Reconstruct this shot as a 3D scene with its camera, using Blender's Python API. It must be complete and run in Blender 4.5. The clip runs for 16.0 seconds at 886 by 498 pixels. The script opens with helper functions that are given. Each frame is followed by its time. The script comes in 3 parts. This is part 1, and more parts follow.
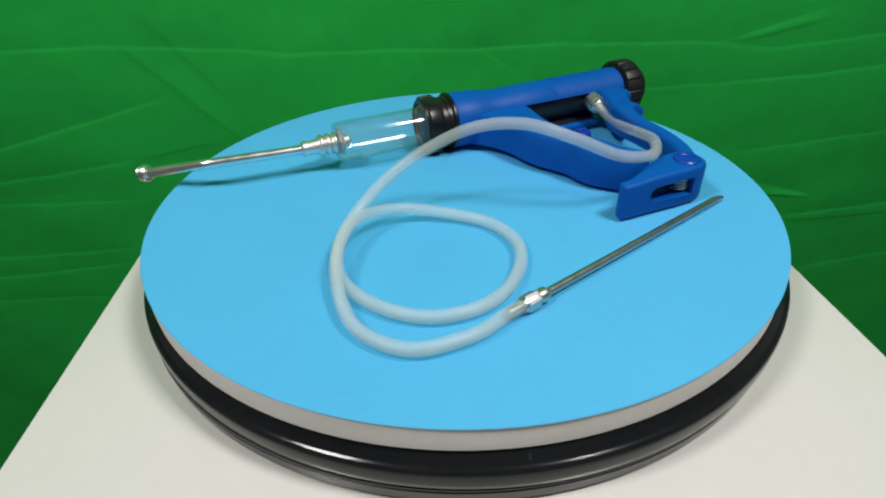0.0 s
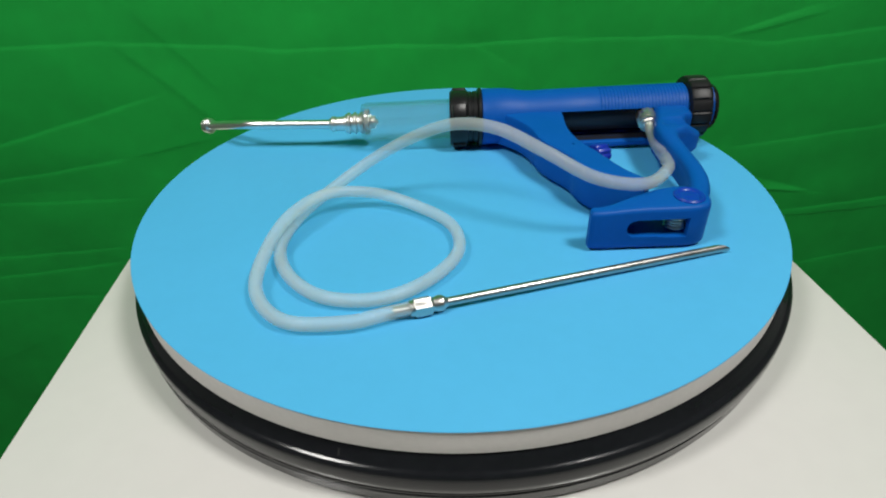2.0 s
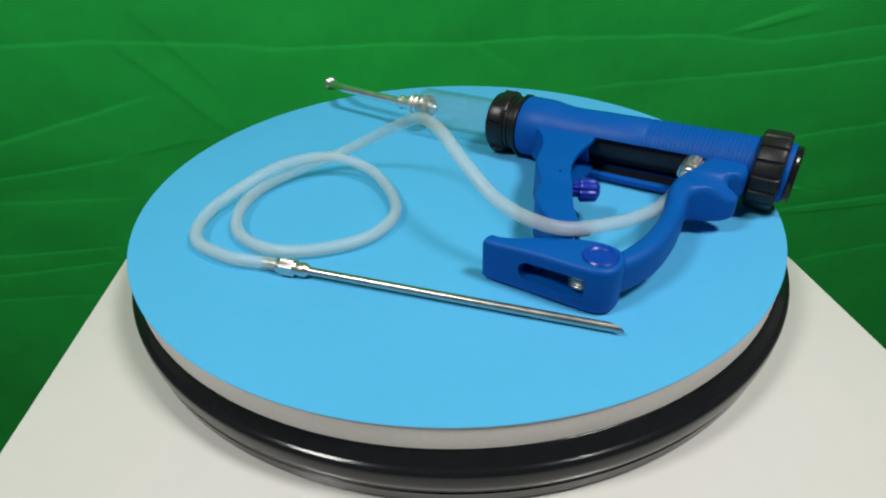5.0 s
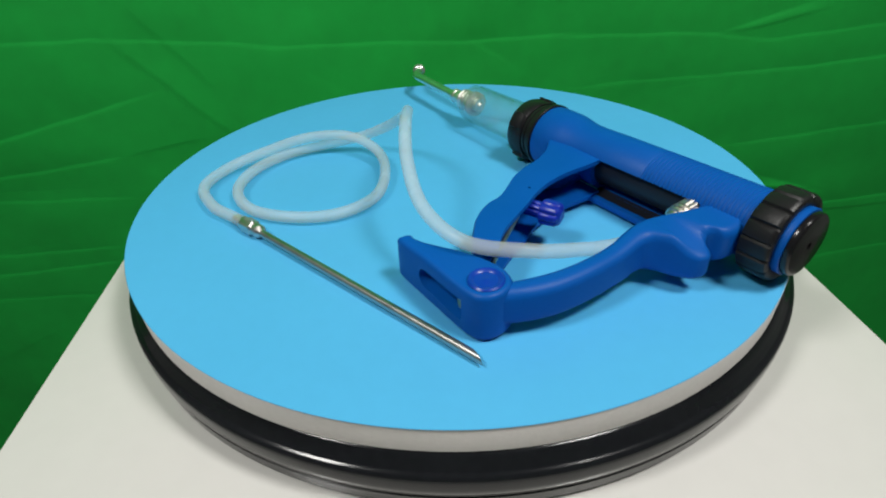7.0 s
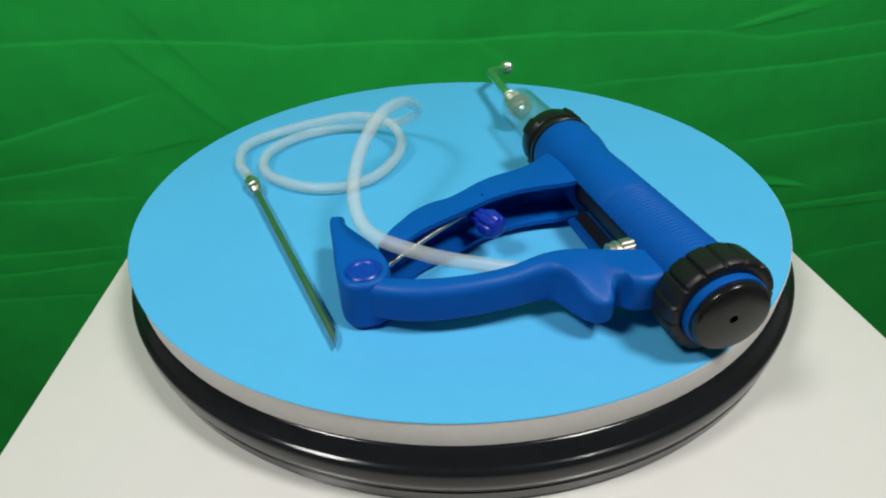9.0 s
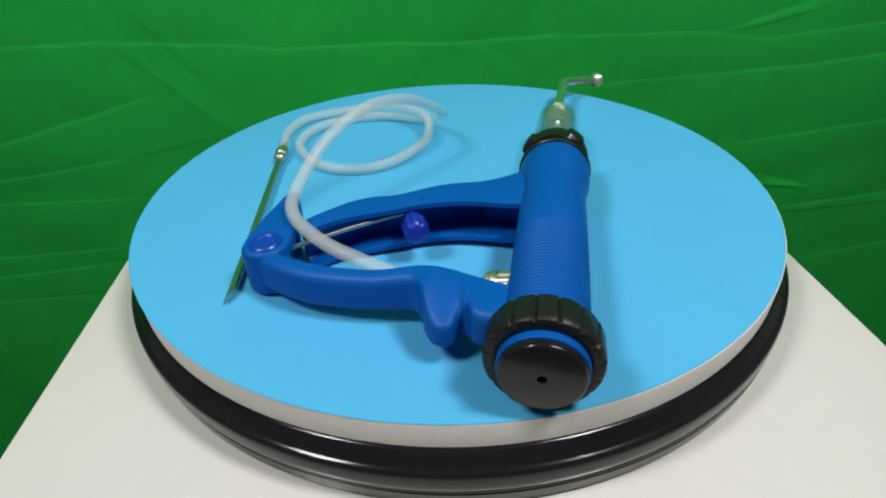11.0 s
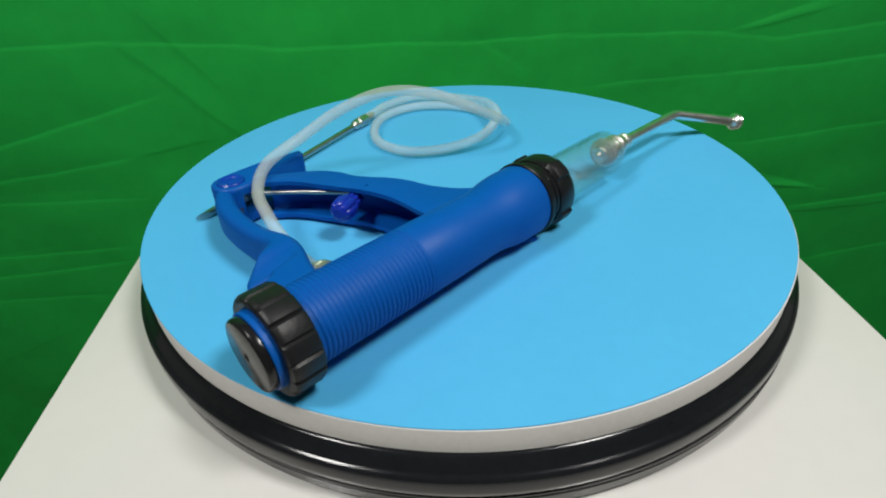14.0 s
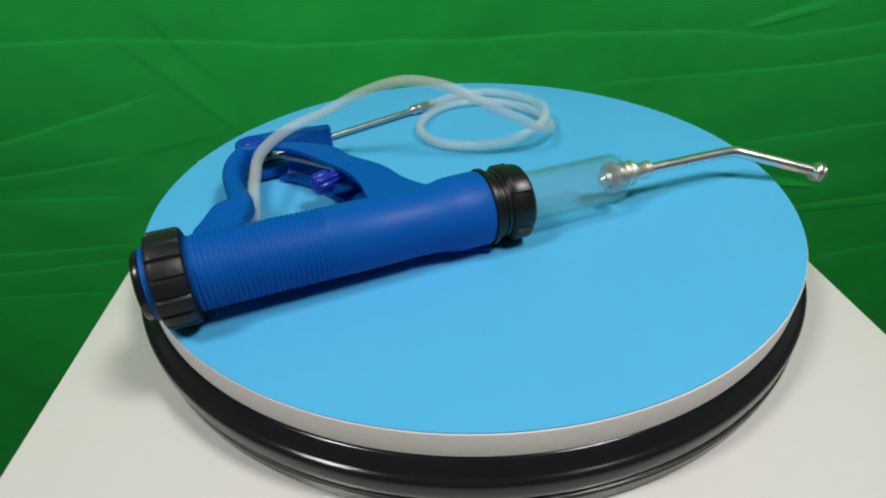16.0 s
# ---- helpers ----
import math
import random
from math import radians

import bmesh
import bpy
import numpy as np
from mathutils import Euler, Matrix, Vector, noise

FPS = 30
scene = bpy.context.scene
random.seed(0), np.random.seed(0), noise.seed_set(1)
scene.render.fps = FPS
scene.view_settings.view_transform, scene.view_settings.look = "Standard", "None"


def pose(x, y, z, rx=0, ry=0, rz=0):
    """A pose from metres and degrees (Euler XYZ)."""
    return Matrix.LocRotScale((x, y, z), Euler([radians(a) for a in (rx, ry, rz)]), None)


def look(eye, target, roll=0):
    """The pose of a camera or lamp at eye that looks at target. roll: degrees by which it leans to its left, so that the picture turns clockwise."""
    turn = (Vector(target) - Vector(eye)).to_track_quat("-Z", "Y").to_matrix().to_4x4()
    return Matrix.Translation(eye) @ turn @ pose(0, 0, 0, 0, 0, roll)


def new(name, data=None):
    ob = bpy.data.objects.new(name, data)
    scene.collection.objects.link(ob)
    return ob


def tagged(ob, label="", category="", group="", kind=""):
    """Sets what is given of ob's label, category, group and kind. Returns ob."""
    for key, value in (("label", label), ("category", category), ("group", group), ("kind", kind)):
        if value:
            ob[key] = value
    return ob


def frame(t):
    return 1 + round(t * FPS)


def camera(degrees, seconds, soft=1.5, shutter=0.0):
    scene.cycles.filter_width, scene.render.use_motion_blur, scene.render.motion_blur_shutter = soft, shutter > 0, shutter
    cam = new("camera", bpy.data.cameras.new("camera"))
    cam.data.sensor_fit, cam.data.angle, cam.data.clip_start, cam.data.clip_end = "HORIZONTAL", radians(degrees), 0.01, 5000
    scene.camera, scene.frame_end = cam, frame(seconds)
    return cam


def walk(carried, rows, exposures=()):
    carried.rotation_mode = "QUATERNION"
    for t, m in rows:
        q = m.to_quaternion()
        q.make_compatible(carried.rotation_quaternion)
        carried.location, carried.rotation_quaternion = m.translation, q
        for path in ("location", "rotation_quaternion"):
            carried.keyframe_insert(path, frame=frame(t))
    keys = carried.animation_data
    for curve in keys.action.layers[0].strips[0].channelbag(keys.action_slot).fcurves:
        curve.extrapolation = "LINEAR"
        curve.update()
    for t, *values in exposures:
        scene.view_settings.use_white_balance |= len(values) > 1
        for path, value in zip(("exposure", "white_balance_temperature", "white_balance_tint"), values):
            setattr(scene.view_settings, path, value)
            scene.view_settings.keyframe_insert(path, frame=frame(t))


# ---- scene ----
cam = camera(76.47, 16.0, soft=2.0, shutter=0.4)
TOP = 1.046          # height of the blue turntable top above the floor
walk(cam, [
    (0.0, pose(-0.0338, -0.3434, 1.2258, 56.182, 1.485, -4.617)),
    (0.5, pose(-0.0310, -0.3418, 1.2235, 56.077, 1.445, -5.038)),
    (1.0, pose(-0.0309, -0.3410, 1.2230, 56.017, 1.559, -5.137)),
    (1.5, pose(-0.0329, -0.3414, 1.2240, 55.918, 1.577, -5.140)),
    (2.0, pose(-0.0341, -0.3384, 1.2235, 55.818, 1.576, -5.100)),
    (2.5, pose(-0.0351, -0.3378, 1.2248, 55.748, 1.563, -5.043)),
    (3.0, pose(-0.0365, -0.3390, 1.2251, 55.721, 1.506, -5.039)),
    (3.5, pose(-0.0348, -0.3395, 1.2247, 55.708, 1.528, -5.112)),
    (4.0, pose(-0.0344, -0.3403, 1.2238, 55.769, 1.545, -5.274)),
    (6.5, pose(-0.0351, -0.3358, 1.2216, 55.640, 1.482, -5.355)),
    (7.0, pose(-0.0353, -0.3355, 1.2212, 55.623, 1.517, -5.379)),
    (7.5, pose(-0.0356, -0.3351, 1.2214, 55.645, 1.608, -5.371)),
    (8.0, pose(-0.0355, -0.3347, 1.2209, 55.615, 1.654, -5.281)),
    (8.5, pose(-0.0354, -0.3362, 1.2219, 55.551, 1.682, -5.290)),
    (9.0, pose(-0.0358, -0.3370, 1.2206, 55.589, 1.722, -5.379)),
    (11.5, pose(-0.0321, -0.3382, 1.2238, 55.543, 1.914, -5.176)),
    (12.0, pose(-0.0320, -0.3363, 1.2238, 55.458, 1.941, -5.334)),
    (12.5, pose(-0.0343, -0.3353, 1.2241, 55.397, 1.963, -5.343)),
    (13.0, pose(-0.0340, -0.3344, 1.2248, 55.390, 1.956, -5.294)),
    (13.5, pose(-0.0351, -0.3347, 1.2249, 55.424, 1.971, -5.323)),
    (14.0, pose(-0.0367, -0.3354, 1.2256, 55.420, 1.960, -5.010)),
    (14.5, pose(-0.0369, -0.3343, 1.2242, 55.437, 1.833, -4.965)),
    (15.0, pose(-0.0366, -0.3336, 1.2243, 55.356, 1.792, -4.932)),
    (15.5, pose(-0.0379, -0.3318, 1.2240, 55.285, 1.771, -4.826)),
    (16.0, pose(-0.0379, -0.3314, 1.2243, 55.231, 1.782, -4.814)),
], exposures=[(0.0, 0.25), (0.5, 0.16), (1.0, 0.16), (2.5, 0.20), (4.0, 0.20), (9.0, 0.25), (12.5, 0.26), (14.5, 0.24), (15.5, 0.25), (16.0, 0.15)])

# ---- light ----
world = bpy.data.worlds.new("room_air")
scene.world = world
world.use_nodes = True
world.node_tree.nodes["Background"].inputs[0].default_value = (0.9, 0.95, 1.0, 1)
world.node_tree.nodes["Background"].inputs[1].default_value = 0.25


def panel_light(name, eye, target, sx, sy, power, colour):
    data = bpy.data.lights.new(name, "AREA")
    data.shape, data.size, data.size_y, data.energy, data.color = "RECTANGLE", sx, sy, power, colour
    ob = new(name, data)
    ob.matrix_world = look(eye, target)
    return ob


COOL = (1.0, 0.985, 0.95)
panel_light("studio_panel_lamp", (-0.74, -0.44, 2.24), (0.0, 0.0, 1.0), 0.27, 0.27, 9.4, COOL)
panel_light("studio_panel_lamp", (0.53, -0.44, 2.24), (0.0, 0.0, 1.0), 0.27, 0.27, 11.6, COOL)


# ---- materials ----
def material(name, colour, rough=0.5, metal=0.0, vary=0.06, scale=60.0, bump=0.0, bump_scale=300.0, coords="Object",
             transmission=0.0, ior=1.45, sss=0.0, coat=0.0, rough_vary=0.08, sheen=0.0):
    mat = bpy.data.materials.new(name)
    mat.use_nodes = True
    nt = mat.node_tree
    b = nt.nodes["Principled BSDF"]
    tc = nt.nodes.new("ShaderNodeTexCoord")

    def tex(s, detail):
        n = nt.nodes.new("ShaderNodeTexNoise")
        n.inputs["Scale"].default_value, n.inputs["Detail"].default_value = s, detail
        nt.links.new(tc.outputs[coords], n.inputs["Vector"])
        return n

    fine, broad = tex(scale * 12, 4), tex(scale, 3)
    mix = nt.nodes.new("ShaderNodeMath")
    mix.operation = "ADD"
    nt.links.new(fine.outputs["Fac"], mix.inputs[0])
    nt.links.new(broad.outputs["Fac"], mix.inputs[1])
    ramp = nt.nodes.new("ShaderNodeMapRange")
    ramp.inputs["From Min"].default_value, ramp.inputs["From Max"].default_value = 0.6, 1.4
    nt.links.new(mix.outputs[0], ramp.inputs["Value"])
    col = nt.nodes.new("ShaderNodeMix")
    col.data_type = "RGBA"
    col.inputs["A"].default_value = (*[c * (1 - vary) for c in colour], 1)
    col.inputs["B"].default_value = (*[min(1, c * (1 + vary)) for c in colour], 1)
    nt.links.new(ramp.outputs["Result"], col.inputs["Factor"])
    nt.links.new(col.outputs["Result"], b.inputs["Base Color"])
    rr = nt.nodes.new("ShaderNodeMapRange")
    rr.inputs["To Min"].default_value, rr.inputs["To Max"].default_value = max(0.02, rough - rough_vary), min(1, rough + rough_vary)
    nt.links.new(broad.outputs["Fac"], rr.inputs["Value"])
    nt.links.new(rr.outputs["Result"], b.inputs["Roughness"])
    b.inputs["Metallic"].default_value = metal
    b.inputs["IOR"].default_value = ior
    b.inputs["Transmission Weight"].default_value = transmission
    b.inputs["Coat Weight"].default_value = coat
    b.inputs["Sheen Weight"].default_value = sheen
    if sss:
        b.inputs["Subsurface Weight"].default_value = sss
        b.inputs["Subsurface Radius"].default_value = (1.0, 1.0, 0.9)
        b.inputs["Subsurface Scale"].default_value = 0.004
    if bump:
        n = tex(bump_scale, 3)
        bp = nt.nodes.new("ShaderNodeBump")
        bp.inputs["Strength"].default_value, bp.inputs["Distance"].default_value = bump, 0.001
        nt.links.new(n.outputs["Fac"], bp.inputs["Height"])
        nt.links.new(bp.outputs["Normal"], b.inputs["Normal"])
    return mat


BLUE = material("blue_moulded_plastic", (0.0006, 0.088, 0.39), 0.46, ior=1.30, bump=0.12, bump_scale=900, vary=0.05)
VIOLET = material("violet_blue_plastic", (0.008, 0.028, 0.36), 0.3, vary=0.06)
BLACK = material("black_moulded_plastic", (0.010, 0.010, 0.011), 0.42, ior=1.38, bump=0.1, bump_scale=500, vary=0.2)
RINGBLACK = material("glossy_black_plastic", (0.009, 0.009, 0.010), 0.32, ior=1.4, bump=0.08, bump_scale=400, vary=0.2)
PLATED = material("bright_plated_metal", (0.86, 0.84, 0.80), 0.4, 1.0, vary=0.06, scale=150)
# piston plastic; also colours the strip that stands for shade in the slot
PISTON_AND_SHADE = material("dark_piston_and_slot_shade", (0.01, 0.012, 0.02), 0.5)
CHROME = material("polished_steel", (0.86, 0.855, 0.83), 0.31, 1.0, vary=0.08, scale=120)
STEEL = material("brushed_steel", (0.55, 0.53, 0.49), 0.33, 1.0, vary=0.1, scale=150, bump=0.05, bump_scale=1500)
NICKEL = material("satin_nickel", (0.60, 0.59, 0.56), 0.36, 1.0, vary=0.08, scale=150)
PINBLUE = material("deep_blue_plastic", (0.003, 0.045, 0.37), 0.32, vary=0.06)
CAPBLACK = material("satin_black_plastic", (0.010, 0.010, 0.011), 0.2, ior=1.4, vary=0.15, bump=0.06, bump_scale=700)
BRASSY = material("worn_plated_nickel", (0.66, 0.62, 0.56), 0.42, 1.0, vary=0.15, scale=200)
NEEDLE = material("drawn_steel", (0.48, 0.475, 0.455), 0.34, 1.0, vary=0.12, scale=150, bump=0.04, bump_scale=1500)
GLASS = material("clear_acrylic", (0.80, 0.84, 0.83), 0.3, ior=1.45, vary=0.02, rough_vary=0.02)
SILICONE = material("milky_silicone", (0.70, 0.745, 0.725), 0.26, ior=1.41, sss=0.45, vary=0.03, scale=40)


def see_through(mat, share, tint):
    """Let a share of the light pass straight through a milky wall."""
    nt = mat.node_tree
    out, b = nt.nodes["Material Output"], nt.nodes["Principled BSDF"]
    clear, mix = nt.nodes.new("ShaderNodeBsdfTransparent"), nt.nodes.new("ShaderNodeMixShader")
    clear.inputs["Color"].default_value = (*tint, 1)
    mix.inputs["Fac"].default_value = share
    nt.links.new(b.outputs[0], mix.inputs[1])
    nt.links.new(clear.outputs[0], mix.inputs[2])
    nt.links.new(mix.outputs[0], out.inputs["Surface"])


see_through(SILICONE, 0.69, (0.94, 0.98, 0.98))


def thin_wall(mat, tint, haze, rough):
    """A clear thin wall: light passes straight, a little is scattered, and the gloss grows towards grazing angles."""
    nt = mat.node_tree
    out, b = nt.nodes["Material Output"], nt.nodes["Principled BSDF"]
    clear, gloss, edge = nt.nodes.new("ShaderNodeBsdfTransparent"), nt.nodes.new("ShaderNodeBsdfGlossy"), nt.nodes.new("ShaderNodeLayerWeight")
    steep, share = nt.nodes.new("ShaderNodeMath"), nt.nodes.new("ShaderNodeMath")
    body, wall = nt.nodes.new("ShaderNodeMixShader"), nt.nodes.new("ShaderNodeMixShader")
    clear.inputs["Color"].default_value = (*tint, 1)
    gloss.inputs["Roughness"].default_value, edge.inputs["Blend"].default_value = rough, 0.5
    steep.operation, share.operation = "POWER", "MULTIPLY_ADD"
    steep.inputs[1].default_value, share.inputs[1].default_value, share.inputs[2].default_value = 3.0, 0.6, 0.05
    body.inputs["Fac"].default_value = haze
    nt.links.new(clear.outputs[0], body.inputs[1])
    nt.links.new(b.outputs[0], body.inputs[2])
    nt.links.new(edge.outputs["Facing"], steep.inputs[0])
    nt.links.new(steep.outputs[0], share.inputs[0])
    nt.links.new(share.outputs[0], wall.inputs["Fac"])
    nt.links.new(body.outputs[0], wall.inputs[1])
    nt.links.new(gloss.outputs[0], wall.inputs[2])
    nt.links.new(wall.outputs[0], out.inputs["Surface"])


thin_wall(GLASS, (0.97, 0.985, 0.98), 0.022, 0.07)
SKYBLUE = material("sky_blue_sheet", (0.077, 0.43, 0.755), 0.55, vary=0.025, scale=14, bump=0.03, bump_scale=700)
FOAM = material("white_foam_board", (0.70, 0.675, 0.655), 0.7, vary=0.05, scale=25, bump=0.1, bump_scale=600)
GLOSS = material("gloss_black_plastic", (0.010, 0.011, 0.013), 0.14, vary=0.2, scale=20, rough_vary=0.03, ior=1.36)
GREYP = material("smoky_grey_plastic", (0.032, 0.032, 0.033), 0.2, vary=0.15)
CLEAR = material("clear_rubber", (0.75, 0.76, 0.74), 0.2, transmission=0.7, vary=0.05)
LAMINATE = material("white_laminate", (0.65, 0.64, 0.61), 0.17, vary=0.02, scale=6, rough_vary=0.06, bump=0.015, bump_scale=400)
CLOTH = material("green_backdrop_cloth", (0.003, 0.37, 0.045), 0.85, vary=0.10, scale=3.0, bump=0.25, bump_scale=1600)
PAINT = material("grey_ceiling_paint", (0.22, 0.22, 0.22), 0.8, vary=0.03, scale=2, bump=0.05, bump_scale=200)
WALL = material("white_wall_paint", (0.62, 0.62, 0.61), 0.8, vary=0.03, scale=2, bump=0.05, bump_scale=200)
FLOORM = material("grey_floor_covering", (0.28, 0.27, 0.26), 0.6, vary=0.15, scale=5, bump=0.1, bump_scale=200)


# ---- mesh helpers ----
def finish(name, bm, mat, parent=None, label="", smooth=40):
    bmesh.ops.recalc_face_normals(bm, faces=bm.faces)
    me = bpy.data.meshes.new(name)
    for f in bm.faces:
        f.smooth = True
    for e in bm.edges:
        if len(e.link_faces) == 2 and e.calc_face_angle(0) > radians(smooth):
            e.smooth = False
    bm.to_mesh(me)
    bm.free()
    me.materials.append(mat)
    ob = new(name, me)
    if parent:
        ob.parent = parent
    if label:
        ob["label"] = label
    return ob


def part(name, bm, mat, parent, label="", smooth=40):
    return finish(name, bm, mat, parent, label, smooth)


def lathe(profile, n=72, centre=(0, 0, 0), axis="x", closed=False, wave=None):
    """Turn (along, radius) rows round an axis. wave(along, radius, angle) may change the radius."""
    bm = bmesh.new()
    rings = []
    for a, r in profile:
        ring = []
        for k in range(n):
            w = 2 * math.pi * k / n
            q = wave(a, r, w) if wave else r
            c, s = q * math.cos(w), q * math.sin(w)
            co = (a, c, s) if axis == "x" else (c, s, a)
            ring.append(bm.verts.new(Vector(co) + Vector(centre)))
        rings.append(ring)
    pairs = list(zip(rings, rings[1:])) + ([(rings[-1], rings[0])] if closed else [])
    for r0, r1 in pairs:
        for k in range(n):
            bm.faces.new((r0[k], r0[(k + 1) % n], r1[(k + 1) % n], r1[k]))
    if not closed:
        for ring, (a, r) in ((rings[0], profile[0]), (rings[-1], profile[-1])):
            if r > 1e-6:
                bm.faces.new(ring)
    bmesh.ops.remove_doubles(bm, verts=bm.verts, dist=1e-7)
    return bm


def spline(points, per=8):
    """Catmull-Rom through the points."""
    p = [Vector(q) for q in points]
    p = [2 * p[0] - p[1]] + p + [2 * p[-1] - p[-2]]
    out = []
    for i in range(1, len(p) - 2):
        for k in range(per):
            t = k / per
            out.append(0.5 * (2 * p[i] + (p[i + 1] - p[i - 1]) * t + (2 * p[i - 1] - 5 * p[i] + 4 * p[i + 1] - p[i + 2]) * t * t
                              + (3 * p[i] - p[i - 1] - 3 * p[i + 1] + p[i + 2]) * t ** 3))
    out.append(p[-2])
    return out


def tube(line, radius, n=20, inner=0.0):
    """A round tube along a line of points; with inner, a hollow one."""
    bm = bmesh.new()
    line = [Vector(q) for q in line]
    rad = radius if callable(radius) else (lambda s: radius)
    up = Vector((0.13, 0.21, 0.97))
    shells = []
    for scale in ((1.0, inner) if inner else (1.0,)):
        rings, side = [], None
        for i, q in enumerate(line):
            d = (line[min(i + 1, len(line) - 1)] - line[max(i - 1, 0)]).normalized()
            side = (side - d * side.dot(d)).normalized() if side else d.cross(up).normalized()
            oth = d.cross(side)
            r = rad(i / (len(line) - 1)) * scale
            rings.append([bm.verts.new(q + r * (math.cos(2 * math.pi * k / n) * side + math.sin(2 * math.pi * k / n) * oth)) for k in range(n)])
        for r0, r1 in zip(rings, rings[1:]):
            for k in range(n):
                bm.faces.new((r0[k], r0[(k + 1) % n], r1[(k + 1) % n], r1[k]))
        shells.append(rings)
    if inner:
        for e in (0, -1):
            for k in range(n):
                bm.faces.new((shells[0][e][k], shells[0][e][(k + 1) % n], shells[1][e][(k + 1) % n], shells[1][e][k]))
    else:
        bm.faces.new(shells[0][0])
        bm.faces.new(shells[0][-1])
    return bm


def prism(outline, z0, z1, bevel=0.0, seg=3):
    """An upright slab with a bevelled rim over a closed outline of (x, y)."""
    bm = bmesh.new()
    lo = [bm.verts.new((x, y, z0)) for x, y in outline]
    hi = [bm.verts.new((x, y, z1)) for x, y in outline]
    n = len(lo)
    a = bm.faces.new(lo)
    b = bm.faces.new(hi)
    for k in range(n):
        bm.faces.new((lo[k], lo[(k + 1) % n], hi[(k + 1) % n], hi[k]))
    if bevel:
        bmesh.ops.bevel(bm, geom=list({*a.edges, *b.edges}), offset=bevel, segments=seg, affect="EDGES", profile=0.5, clamp_overlap=True)
    return bm


def pillow(outline, z0, z1, inset, rise, seg=7):
    """A slab over a closed outline whose rims are rounded: inset sideways, rise upwards."""
    n = len(outline)
    p = [Vector((x, y)) for x, y in outline]
    area = sum(p[k].x * p[(k + 1) % n].y - p[(k + 1) % n].x * p[k].y for k in range(n))
    side = 1 if area > 0 else -1
    inward = []
    for k in range(n):
        t = p[(k + 1) % n] - p[k - 1]
        inward.append(Vector((-t.y, t.x)).normalized() * side)
    rings, bm = [], bmesh.new()
    steps = [radians(90 * k / seg) for k in range(seg + 1)]
    rows = [(inset * (1 - math.sin(a)), z0 + rise * (1 - math.cos(a))) for a in steps] + [(inset * (1 - math.cos(a)), z1 - rise * (1 - math.sin(a))) for a in steps]
    for d, z in rows:
        rings.append([bm.verts.new((*(q + w * d), z)) for q, w in zip(p, inward)])
    for a, b in zip(rings, rings[1:]):
        for k in range(n):
            bm.faces.new((a[k], a[(k + 1) % n], b[(k + 1) % n], b[k]))
    bm.faces.new(rings[0])
    bm.faces.new(rings[-1])
    return bm


def box(x0, x1, y0, y1, z0, z1, bevel=0.0, seg=2):
    bm = bmesh.new()
    bmesh.ops.create_cube(bm, size=1.0)
    for v in bm.verts:
        v.co = Vector((x0 + (v.co.x + 0.5) * (x1 - x0), y0 + (v.co.y + 0.5) * (y1 - y0), z0 + (v.co.z + 0.5) * (z1 - z0)))
    if bevel:
        bmesh.ops.bevel(bm, geom=bm.edges[:], offset=bevel, segments=seg, affect="EDGES", profile=0.5)
    return bm


def carve(bm, *cutters):
    """The bmesh less the cutters."""
    obs = []
    for b in (bm, *cutters):
        bmesh.ops.recalc_face_normals(b, faces=b.faces)
        me = bpy.data.meshes.new("carving")
        b.to_mesh(me)
        b.free()
        obs.append(new("carving", me))
    for c in obs[1:]:
        m = obs[0].modifiers.new("cut", "BOOLEAN")
        m.operation, m.object, m.solver = "DIFFERENCE", c, "EXACT"
    me = bpy.data.meshes.new_from_object(obs[0].evaluated_get(bpy.context.evaluated_depsgraph_get()))
    out = bmesh.new()
    out.from_mesh(me)
    bpy.data.meshes.remove(me)
    for o in obs:
        old = o.data
        bpy.data.objects.remove(o)
        bpy.data.meshes.remove(old)
    return out


def join(*bms):
    out = bmesh.new()
    for b in bms:
        me = bpy.data.meshes.new("joining")
        b.to_mesh(me)
        b.free()
        out.from_mesh(me)
        bpy.data.meshes.remove(me)
    return out


def smooth_loop(points, per=5):
    """A closed Catmull-Rom loop through (x, y) points."""
    p, n, out = [Vector((*q, 0)) for q in points], len(points), []
    for i in range(n):
        a, b, c, d = p[i - 1], p[i], p[(i + 1) % n], p[(i + 2) % n]
        for k in range(per):
            t = k / per
            q = 0.5 * (2 * b + (c - a) * t + (2 * a - 5 * b + 4 * c - d) * t * t + (3 * b - a - 3 * c + d) * t ** 3)
            out.append((q.x, q.y))
    return out


def circle(x, y, r, n=32):
    return [(x + r * math.cos(2 * math.pi * k / n), y + r * math.sin(2 * math.pi * k / n)) for k in range(n)]


MM = 0.001


def mm(bm, tilt=0.0, lean=0.0):
    """Millimetres to metres; tilt leans the slab down along y, lean along x."""
    for v in bm.verts:
        v.co.z -= tilt * v.co.y + lean * v.co.x
        v.co *= MM
    return bm


def thing(name, m, label, category, group="", kind=""):
    ob = new(name)
    ob.empty_display_size = 0.02
    ob.matrix_world = m
    return tagged(ob, label, category, group, kind)


